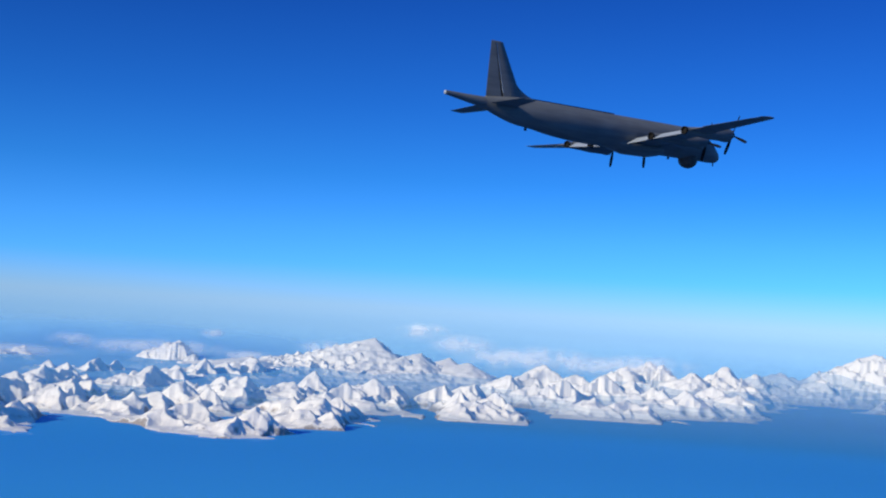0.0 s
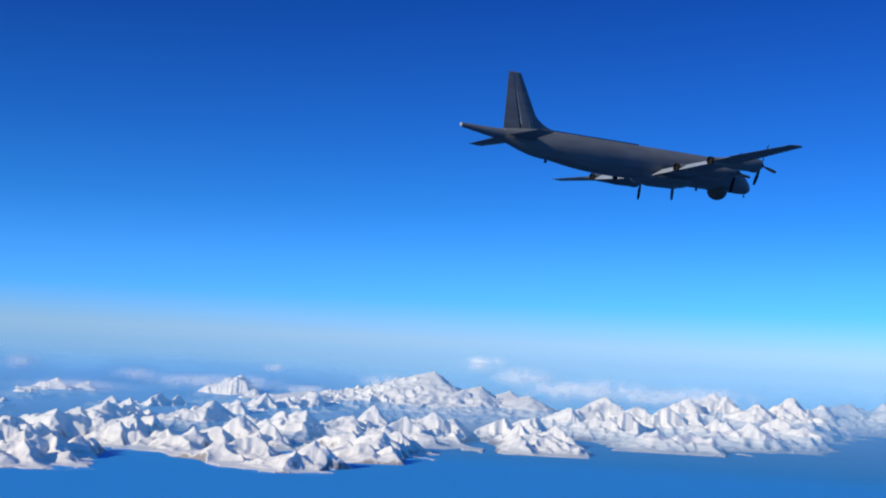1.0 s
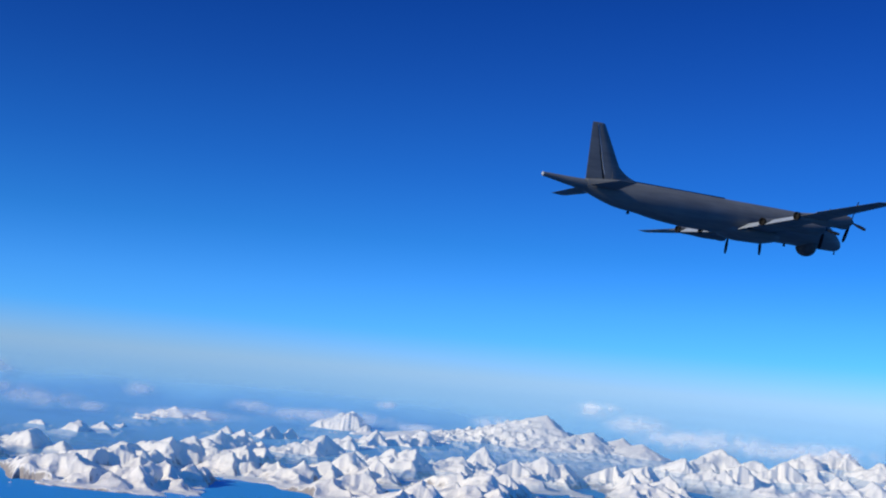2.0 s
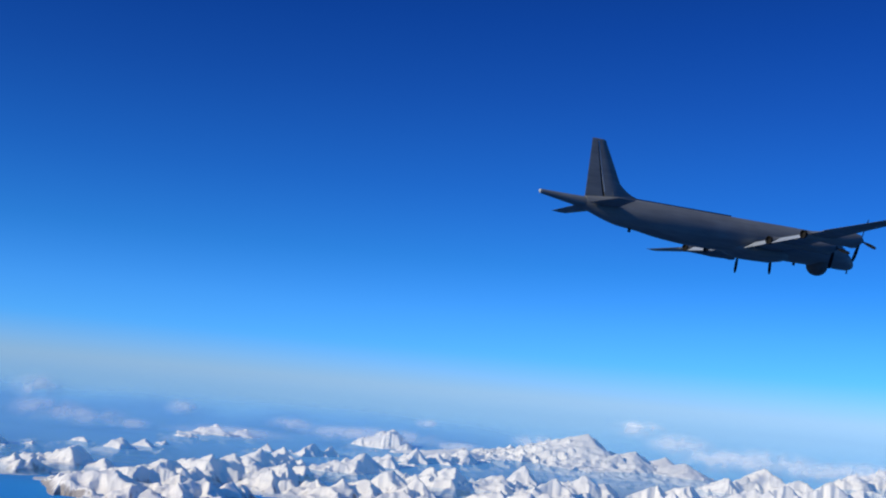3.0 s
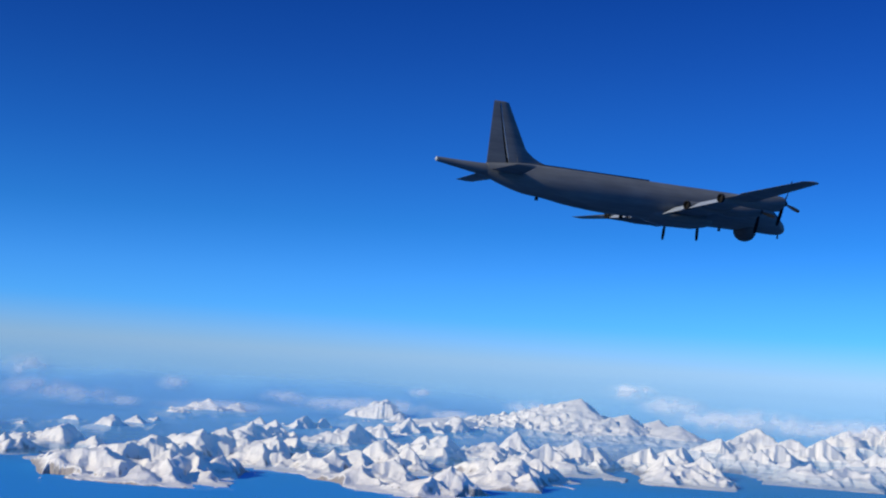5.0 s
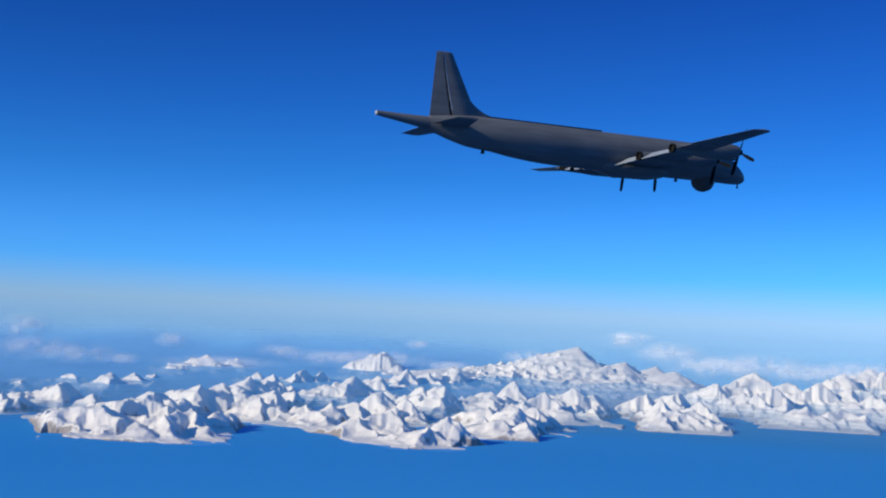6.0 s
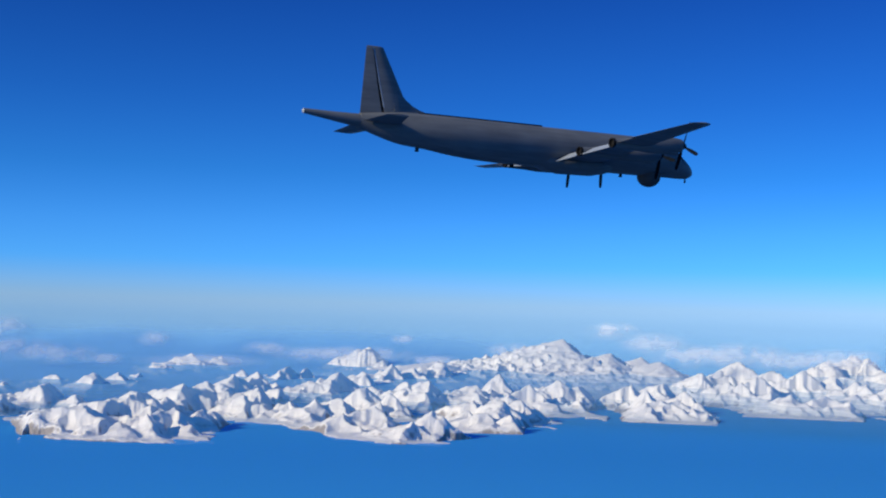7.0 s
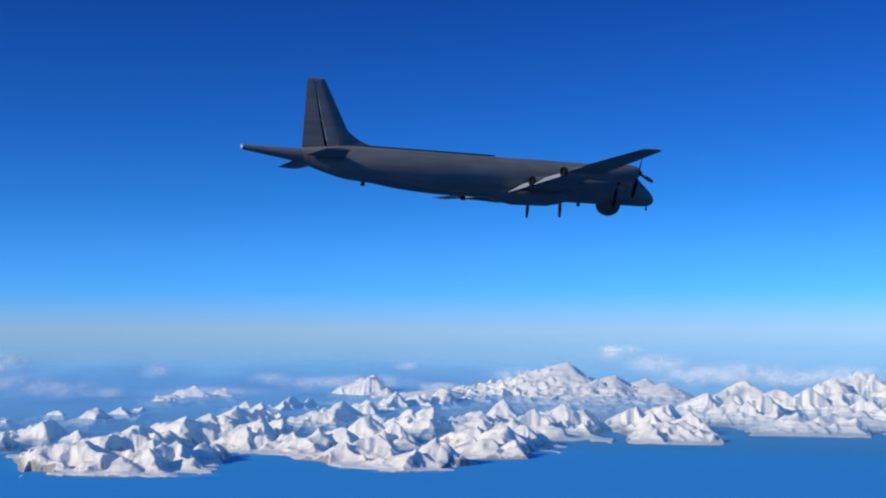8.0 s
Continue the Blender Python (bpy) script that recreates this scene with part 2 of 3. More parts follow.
def massif(name, label, category, peaks, craggy=1.0, apron=9.0, clear=False, crests=0.8):
    """One range: peaks (east, north, height, radius), each with sharp crests running down from it and hollows between, on a fan-shaped grid cut off at the shore.
    apron: the height of the snow slopes round the feet; clear: far from the shore line, no cutting; crests: how sharply the crests stand out."""
    az = [math.degrees(math.atan2(x, y)) for x, y, h, r in peaks]
    dist = [math.hypot(x, y) for x, y, h, r in peaks]
    wide = [2.1 * p[3] for p in peaks]
    az = (min(a - math.degrees(w / d) for a, w, d in zip(az, wide, dist)), max(a + math.degrees(w / d) for a, w, d in zip(az, wide, dist)))
    dist = (max(1850, min(d - w for w, d in zip(wide, dist))), min(4860, max(d + w for w, d in zip(wide, dist))))
    fine = 1.35 * dist[0] / 2000
    cells = (int(radians(az[1] - az[0]) * dist[0] / fine), int((dist[1] - dist[0]) / (2.6 * fine)))
    a = np.radians(np.linspace(az[0], az[1], cells[0]))
    r = np.linspace(dist[0], dist[1], cells[1])
    A, D = np.meshgrid(a, r, indexing="ij")
    X, Y = D * np.sin(A), D * np.cos(A)
    wx = gradient_noise(X / 62 + 9.1, Y / 62) + 0.5 * gradient_noise(X / 27, Y / 27 + 3.3)
    wy = gradient_noise(X / 62, Y / 62 + 21.7) + 0.5 * gradient_noise(X / 27 + 5.9, Y / 27)
    low = np.full_like(X, -40.0)
    dice = random.Random(len(peaks) * 31 + int(peaks[0][2]))
    facet = np.abs(gradient_noise(X / 46 + 2.2, Y / 46 + 8.8)) + 0.2 * np.abs(gradient_noise(X / 19, Y / 19))
    worn = 1 + 0.22 * gradient_noise(X / 30 + 4.4, Y / 30)

    peaks = [(px, py, h, 1.14 * rad) for px, py, h, rad in peaks]
    # lower shoulders beside the summits
    for px, py, h, rad in tuple(peaks):
        turn, off = dice.uniform(-math.pi, math.pi), dice.uniform(0.75, 1.15) * rad
        peaks.append((px + off * math.cos(turn), py + off * math.sin(turn), h * dice.uniform(0.42, 0.66), rad * 0.72))
    for px, py, h, rad in peaks:
        q = np.hypot(X - px, Y - py) / rad
        bend = np.clip(q * 1.8, 0, 1) * min(rad * 0.24, 22)
        ex, ey = X - px + wx * bend, Y - py + wy * bend
        turn = np.arctan2(ey, ex)
        # one crest falls towards the sea, the others lie round the compass
        arms = [radians(dice.uniform(-110, -45))]
        count = dice.choice((2, 3, 3, 4))
        arms += [arms[0] + 2 * math.pi * k / count + dice.uniform(-0.6, 0.6) for k in range(1, count)]
        off = np.full_like(X, 9.0)
        for arm in arms:
            off = np.minimum(off, np.abs((turn - arm + math.pi) % (2 * math.pi) - math.pi))
        off = np.clip(off * count / math.pi, 0, 1.3)
        side = 1 + 0.42 * np.cos(turn - radians(195))     # long windward slopes, steep lee faces
        q = np.hypot(ex, ey) / (rad * side) * (0.98 - 0.5 * crests + crests * off + 0.4 * crests * facet * np.clip(q * 2, 0, 1))
        low = np.logaddexp(low, h * (1.05 * np.clip(1 - q, 0, 1) ** 1.22 - 0.05) + apron * np.clip(1 - q / 2.2, -1, 1))
    # crests that join each peak to its neighbours
    linked = set()
    for i, (px, py, h, rad) in enumerate(peaks):
        near = sorted((math.hypot(p[0] - px, p[1] - py) / (rad + p[3]), j) for j, p in enumerate(peaks) if j != i)
        for gap, j in near[:2]:
            if not 0.2 < gap < 1.9 or (min(i, j), max(i, j)) in linked:
                continue
            linked.add((min(i, j), max(i, j)))
            qx, qy, g, rad2 = peaks[j]
            long = math.hypot(qx - px, qy - py)
            ux, uy = (qx - px) / long, (qy - py) / long
            along = (X - px) * ux + (Y - py) * uy
            t = np.clip(along / long, 0, 1)
            bow = np.sin(math.pi * t) * long * dice.uniform(-0.16, 0.16)
            d = np.hypot((Y - py) * ux - (X - px) * uy + bow + 9 * wx * np.sin(math.pi * t), along - t * long)
            crest = (h + (g - h) * t) * (1 - dice.uniform(0.22, 0.42) * np.sin(math.pi * t) ** 0.8) * worn
            steep = (h / rad + (g / rad2 - h / rad) * t) * (0.85 + 0.9 * facet)
            west = -(X - px - ux * t * long) / np.maximum(d, 1)
            low = np.logaddexp(low, crest - 1.5 - d * steep * (1 - 0.4 * np.clip(west, -1, 1)))
    # sounds and deep hollows between the ranges
    for hx, hy, wide, deep in HOLLOWS:
        q = ((X - hx + 10 * wx) / wide) ** 2 + ((Y - hy + 14 * wy) / deep) ** 2
        low = low - 46 * np.clip(1.15 - q, 0, 1) ** 1.4
    up = np.clip(low / 24.0, 0, 1) * craggy
    Z = low + up * (10.0 * (alps(X + 10 * wy + 300, Y - 10 * wx + 800, 95, 4) - 0.42) + 2.6 * (ridges(X + 6 * wx, Y + 6 * wy, 30, 4) - 0.4))
    if not clear:
        turn = np.linspace(az[0] - 2, az[1] + 2, 1200)
        line = np.interp(turn, [s[0] for s in SHORE], [s[1] for s in SHORE])
        span = max(3, int(0.35 / (turn[1] - turn[0])))
        line = np.convolve(np.pad(line, span, mode="edge"), np.hanning(2 * span + 1) / np.hanning(2 * span + 1).sum(), mode="valid")
        line = np.interp(np.degrees(a), turn, line)
        slope = np.gradient(line, a) / line
        inland = (D - line[:, None]) / np.sqrt(1 + slope[:, None] ** 2) + 70 * (billows(X, Y, 80) - 0.5) + 18 * (billows(X + 41, Y, 21, 2) - 0.5) + 28
        Z = np.where(inland < 0, np.minimum(Z, inland * 0.5), Z)
        rocks = 0.75 + 0.9 * billows(X + 77, Y, 26, 2)
        Z = np.minimum(Z, 1.2 + np.where(inland < 22, inland * rocks, 22 * rocks + (inland - 22) * 0.6))
    edge = np.minimum(np.arange(cells[0])[:, None], np.arange(cells[0])[::-1][:, None]) * (a[1] - a[0]) * D
    Z = np.minimum(Z, -6 + edge * (0.25 + 0.5 * billows(X, Y, 70)))
    Z = np.minimum(Z, -6 + (D - dist[0]) * 0.9)
    Z = np.maximum(np.minimum(Z, -6 + (dist[1] - D) * 0.9), -7)
    # no face steeper than loose snow and broken rock can lie
    for lean in (slice(None), slice(None, None, -1)):
        side, back = Z[lean], Z[:, lean]
        across, deep = 1.15 * (a[1] - a[0]) * D[lean], np.abs(np.diff(r[lean]))
        for i in range(1, cells[0]):
            side[i] = np.minimum(side[i], side[i - 1] + across[i])
        for j in range(1, cells[1]):
            back[:, j] = np.minimum(back[:, j], back[:, j - 1] + 1.0 * deep[j - 1])
    keep = Z > -2.5
    quad = keep[:-1, :-1] | keep[1:, :-1] | keep[:-1, 1:] | keep[1:, 1:]
    index = np.arange(cells[0] * cells[1]).reshape(cells)
    f = np.stack([index[:-1, :-1][quad], index[:-1, 1:][quad], index[1:, 1:][quad], index[1:, :-1][quad]], -1)
    used, f = np.unique(f, return_inverse=True)
    f = f.reshape(-1, 4)
    v = np.stack([X, Y, Z], -1).reshape(-1, 3)[used]
    me = bpy.data.meshes.new(name)
    me.vertices.add(len(v))
    me.vertices.foreach_set("co", v.ravel())
    me.loops.add(f.size)
    me.loops.foreach_set("vertex_index", f.ravel())
    me.polygons.add(len(f))
    me.polygons.foreach_set("loop_start", np.arange(len(f)) * 4)
    me.polygons.foreach_set("use_smooth", np.ones(len(f), bool))
    me.materials.append(SNOW)
    me.update(calc_edges=True)
    me.validate()
    return tagged(new(name, me), label, category, "snowy coast ranges")


def sea():
    n, rings = 96, (0, 60, 300, 900, 1800, 2600, 3400, 4200, 4880)
    verts, faces = [(0, 0, 0)], []
    for r in rings[1:]:
        verts += [(r * math.sin(2 * math.pi * i / n), r * math.cos(2 * math.pi * i / n), 0) for i in range(n)]
    faces += [(0, 1 + (i + 1) % n, 1 + i) for i in range(n)]
    for k in range(len(rings) - 2):
        for i in range(n):
            p, q = 1 + k * n + i, 1 + k * n + (i + 1) % n
            faces.append((p, q, q + n, p + n))
    tagged(link_mesh("water", verts, faces, SEA), "deep blue open sea with fine ripples", "sea", kind="structure")


sea()
massif("headland", "snow-covered rocky headland at the edge of the blue sea", "headland",
       ((-589, 2031, 38, 103), (-546, 2237, 44, 91), (-580, 2171, 33, 63), (-440, 2049, 35, 68), (-468, 1958, 25, 47),
        (-393, 2170, 28, 35), (-643, 2013, 22, 59), (-491, 1924, 14, 37)), 1.2)
massif("mountain_ridge", "long snowy mountain ridge with blue shaded hollows", "mountain",
       ((-511, 2435, 50, 69), (-499, 2639, 42, 62), (-455, 2704, 58, 84), (-352, 2489, 55, 56), (-374, 2356, 37, 38),
        (-433, 2979, 54, 56), (-352, 3317, 61, 68), (-400, 3268, 52, 83), (-521, 3269, 46, 68), (-345, 2703, 30, 48)))
massif("coast_mountains", "crowded sharp snowy mountains above the shore", "mountains",
       ((-236, 2330, 35, 57), (-236, 2918, 57, 87), (-192, 3126, 56, 81), (-123, 3314, 65, 108), (11, 3498, 77, 101),
        (-63, 3364, 62, 78), (-17, 2734, 52, 79), (-73, 2769, 52, 57), (-144, 2530, 48, 71), (-92, 2459, 44, 53),
        (-110, 2168, 35, 54), (-167, 2126, 23, 48), (2, 2046, 35, 59), (-44, 2009, 23, 39), (-299, 2880, 36, 94),
        (-188, 2354, 36, 55)))
massif("volcano", "broad snow-covered volcano rising over the coast ranges", "volcano",
       ((399, 3934, 130, 310), (400, 3960, 90, 480), (545, 3870, 90, 260), (480, 3800, 84, 150), (690, 3810, 68, 230)), 0.35, 14.0, True, 0.35)
massif("coast_mountains", "snowy mountains round a narrow dark blue inlet", "mountains",
       ((66, 2391, 41, 53), (123, 2327, 35, 67), (162, 2403, 31, 51), (89, 2233, 20, 46), (153, 3035, 56, 82),
        (281, 2837, 58, 87), (207, 2732, 47, 71), (333, 2837, 49, 61), (331, 2697, 25, 38), (132, 2210, 18, 35),
        (85, 2839, 38, 74), (230, 2633, 23, 49)))
massif("coast_mountains", "snowy mountains falling to a low icy cape", "mountains",
       ((532, 2910, 57, 71), (569, 2763, 44, 58), (460, 2663, 50, 55), (456, 2873, 53, 62), (490, 2569, 19, 61),
        (470, 2585, 32, 54), (535, 2569, 21, 41), (550, 2510, 9, 17), (434, 2570, 20, 41)))
massif("coast_mountains", "pale snowy mountains with dark cliffs at the waterline", "mountains",
       ((705, 3255, 72, 90), (862, 3460, 100, 126), (829, 3115, 74, 69), (914, 3302, 79, 80), (729, 3072, 48, 73),
        (978, 3252, 83, 95), (807, 2796, 36, 70), (887, 2795, 34, 76), (761, 3029, 54, 67), (1057, 3251, 65, 95),
        (927, 2760, 25, 46)))
massif("coast_mountains", "high pale snowy mountains ending at a steep shore", "mountains",
       ((1335, 3836, 114, 172), (1378, 3605, 92, 120), (1524, 3696, 112, 147), (1097, 2953, 55, 92), (1290, 3052, 53, 72),
        (1077, 3087, 63, 80), (1272, 3193, 63, 91), (1557, 3569, 56, 73), (1198, 3744, 89, 130)))
massif("mountain", "large rounded snowy mountain beyond a dark blue sound", "mountain",
       ((1922, 4167, 86, 205), (1957, 3908, 80, 123), (1761, 4004, 81, 124), (2160, 4100, 120, 174), (2250, 4040, 184, 240),
        (1945, 3472, 33, 38), (2330, 3940, 165, 237)), 0.6, 10.0)
massif("distant_range", "low distant snowy hills beyond a strait", "hills",
       ((-746, 3715, 66, 141), (-791, 3535, 45, 87), (-672, 3778, 57, 118), (-818, 2923, 45, 65), (-785, 3024, 40, 61),
        (-803, 2506, 40, 81), (-819, 2309, 29, 34), (-949, 3025, 30, 71), (-869, 2551, 21, 63), (-777, 3177, 38, 61),
        (-1060, 3006, 16, 89), (-1068, 2743, 38, 82), (-879, 2372, 27, 47), (-732, 2464, 20, 48)), 1.0, 6.0, True)
massif("distant_peak", "lone distant snowy peak above low cloud", "mountain",
       ((-226, 3900, 130, 116), (-262, 3900, 116, 90), (-195, 3900, 112, 80)), 0.5, 6.0, True, 0.5)


# ------------------------------------------------------------------ the aircraft
# its own space: x ahead from the nose tip, y to its left, z up
def loft(rings, closed=True, cap=True):
    """A skin over rings of equally many points."""
    bm = bmesh.new()
    rows = [[bm.verts.new(p) for p in ring] for ring in rings]
    n = len(rows[0])
    for a, b in zip(rows, rows[1:]):
        for i in range(n if closed else n - 1):
            j = (i + 1) % n
            bm.faces.new((a[i], a[j], b[j], b[i]))
    if cap:
        bm.faces.new(rows[0])
        bm.faces.new(rows[-1][::-1])
    return bm


def hoop(x, y, z, ry, rz, n=28, sweep=0.0):
    return [(x + sweep * math.sin(2 * math.pi * i / n), y + ry * math.cos(2 * math.pi * i / n), z + rz * math.sin(2 * math.pi * i / n)) for i in range(n)]


def smooth_hoops(stations, steps=5, n=32):
    """Rings through stations (x, z, half width, half height), eased between them."""
    rings = []
    s = np.array(stations, float)
    for k in range(len(s) - 1):
        for i in range(steps):
            t = i / steps
            p0, p1, p2, p3 = s[max(k - 1, 0)], s[k], s[k + 1], s[min(k + 2, len(s) - 1)]
            h1, h2 = (p2 - p0) / 2, (p3 - p1) / 2
            q = (2 * t ** 3 - 3 * t * t + 1) * p1 + (t ** 3 - 2 * t * t + t) * h1 + (3 * t * t - 2 * t ** 3) * p2 + (t ** 3 - t * t) * h2
            q = q if k < len(s) - 1 else p2
            rings.append(hoop(q[0], 0, q[1], max(q[2], 0.01), max(q[3], 0.01), n))
    rings.append(hoop(s[-1][0], 0, s[-1][1], s[-1][2], s[-1][3], n))
    return rings


FOIL = ((0.0, 0.0), (0.012, 0.22), (0.05, 0.44), (0.15, 0.78), (0.30, 1.0), (0.45, 0.93), (0.62, 0.70), (0.80, 0.40), (1.0, 0.03))


def foil(lead, chord, thick, side, z, a=0.0, b=1.0, droop=0.0, upright=False):
    """A wing section from a to b of its chord; side is its place across, droop lowers its back edge."""
    cut = [(f, np.interp(f, [p[0] for p in FOIL], [p[1] for p in FOIL])) for f in sorted({a, b, *(p[0] for p in FOIL if a < p[0] < b)})]
    top = [(lead - chord * f, thick * t * 0.58) for f, t in cut]
    low = [(lead - chord * f, -thick * t * 0.42) for f, t in cut[::-1]]
    if upright:
        top = [(x, t * 0.86) for x, t in top]
        low = [(x, t * 1.19) for x, t in low]
        return [(x, t, side) for x, t in top + low]
    hinge = lead - chord * a
    return [(x, side, z + t - droop * max(hinge - x, 0)) for x, t in top + low]


WING = {"root": 1.0, "tip": 18.45, "lead": (-11.3, -12.75), "chord": (5.75, 1.9), "z": (-0.70, 0.45), "thick": (0.85, 0.24)}


def wing_at(y):
    t = (abs(y) - WING["root"]) / (WING["tip"] - WING["root"])
    return tuple(WING[k][0] + (WING[k][1] - WING[k][0]) * t for k in ("lead", "chord", "thick", "z"))


def wing_piece(y0, y1, a, b, droop=0.0, side=1, steps=4):
    rings = []
    for i in range(steps + 1):
        y = y0 + (y1 - y0) * i / steps
        lead, chord, thick, z = wing_at(y)
        rings.append(foil(lead, chord, thick, side * y, z, a, b, droop))
    return loft(rings)


def tail_piece(y0, y1, a, b, side):
    rings = []
    for i in range(4):
        y = y0 + (y1 - y0) * i / 3
        t = y / 5.9
        rings.append(foil(-31.7 - 1.9 * t, 3.7 - 1.75 * t, 0.36 - 0.2 * t, side * y, 0.98 - 0.20 * t, a, b))
    return loft(rings)


def fin_piece(z0, z1, hinge, back, steps=6, start=0.0, slim=1.0):
    """The fin before its hinge line, or the rudder behind it."""
    rings = []
    for i in range(steps + 1):
        z = z0 + (z1 - z0) * i / steps
        t = (z - 1.2) / 6.25
        cut = hinge[0] + (hinge[1] - hinge[0]) * t
        a, b = (cut, 1.0) if back else (start, cut)
        lead, chord, thick = -30.35 - 3.1 * t, 5.2 - 3.6 * t, 0.56 - 0.34 * t
        fs = [a + (b - a) * k / 7 for k in range(8)]
        half = [slim * thick / 2 * np.interp(f, [q[0] for q in FOIL], [q[1] for q in FOIL]) for f in fs]
        rings.append([(lead - chord * f, h, z) for f, h in zip(fs, half)] + [(lead - chord * f, -h, z) for f, h in zip(fs[::-1], half[::-1])])
    return loft(rings)


def blade_mesh(bm, turn):
    """One paddle blade along its own radius, twisted, turned about the x axis."""
    m = Matrix.Rotation(turn, 4, "X")
    rings = []
    for r, c, tw, th in ((0.25, 0.16, 1.0, 0.14), (0.7, 0.26, 0.85, 0.09), (1.2, 0.34, 0.65, 0.06), (1.75, 0.34, 0.5, 0.045), (2.1, 0.29, 0.42, 0.03), (2.25, 0.18, 0.40, 0.02)):
        ring = []
        for u, w in ((-0.5, 0), (-0.2, 0.5), (0.2, 0.5), (0.5, 0), (0.2, -0.5), (-0.2, -0.5)):
            x, y = u * c, w * th
            ring.append(m @ Vector((x * math.sin(tw) + y * math.cos(tw), x * math.cos(tw) - y * math.sin(tw), r)))
        rings.append(ring)
    rows = [[bm.verts.new(p) for p in ring] for ring in rings]
    for a, b in zip(rows, rows[1:]):
        for i in range(6):
            bm.faces.new((a[i], a[(i + 1) % 6], b[(i + 1) % 6], b[i]))
    bm.faces.new(rows[-1])
    bm.faces.new(rows[0][::-1])
    return bm


def box(bm, x0, x1, y0, y1, z0, z1):
    bmesh.ops.create_cube(bm, size=1, matrix=Matrix.Translation(((x0 + x1) / 2, (y0 + y1) / 2, (z0 + z1) / 2)) @ Matrix.Diagonal((x1 - x0, y1 - y0, z1 - z0, 1)))


NACELLES = ((4.75, -7.2, -16.35), (9.15, -8.1, -15.95))     # across, spinner tip, exhaust end
PROPELLERS = []


def engine(plane, y, front, rear):
    lead, chord, thick, z = wing_at(abs(y))
    zc = z - 0.28
    rings = [hoop(x, y, zc + dz, ry, rz, 20) for x, dz, ry, rz in (
        (front - 0.55, 0.50, 0.40, 0.40), (front - 0.62, 0.50, 0.52, 0.55), (front - 1.2, 0.46, 0.60, 0.68), (front - 2.6, 0.36, 0.62, 0.74),
        (front - 4.2, 0.28, 0.60, 0.68), (front - 5.6, 0.22, 0.52, 0.52), (rear + 0.8, 0.16, 0.42, 0.42), (rear + 0.15, 0.16, 0.40, 0.40))]
    nacelle = part("engine_nacelle", loft(rings), GREY, plane)
    rings = [hoop(x, y, zc + 0.16, r, r, 18) for x, r in ((rear + 0.14, 0.41), (rear - 0.12, 0.42), (rear - 0.12, 0.34), (rear + 0.13, 0.30))]
    part("exhaust_pipe", loft(rings), SOOT_AND_SHADE, nacelle, "sooty open exhaust pipe")
    rings = [hoop(x, y, zc - 0.18, ry, rz, 14) for x, ry, rz in ((front - 0.95, 0.22, 0.16), (front - 1.5, 0.30, 0.24), (front - 2.6, 0.24, 0.16), (front - 3.4, 0.05, 0.04))]
    part("oil_cooler_intake", loft(rings), GREY, nacelle)
    rings = [hoop(x, 0, 0, r, r, 18) for x, r in ((0.0, 0.03), (-0.08, 0.16), (-0.25, 0.29), (-0.55, 0.38))]
    spinner = part("propeller", loft(rings), BLADE, plane, "four-bladed black propeller turning fast")
    for k in range(4):
        b = part("blade", blade_mesh(bmesh.new(), math.pi / 2 * k), BLADE, spinner)
        b.location.x = -0.35
    PROPELLERS.append((spinner, front, y, zc + 0.5))


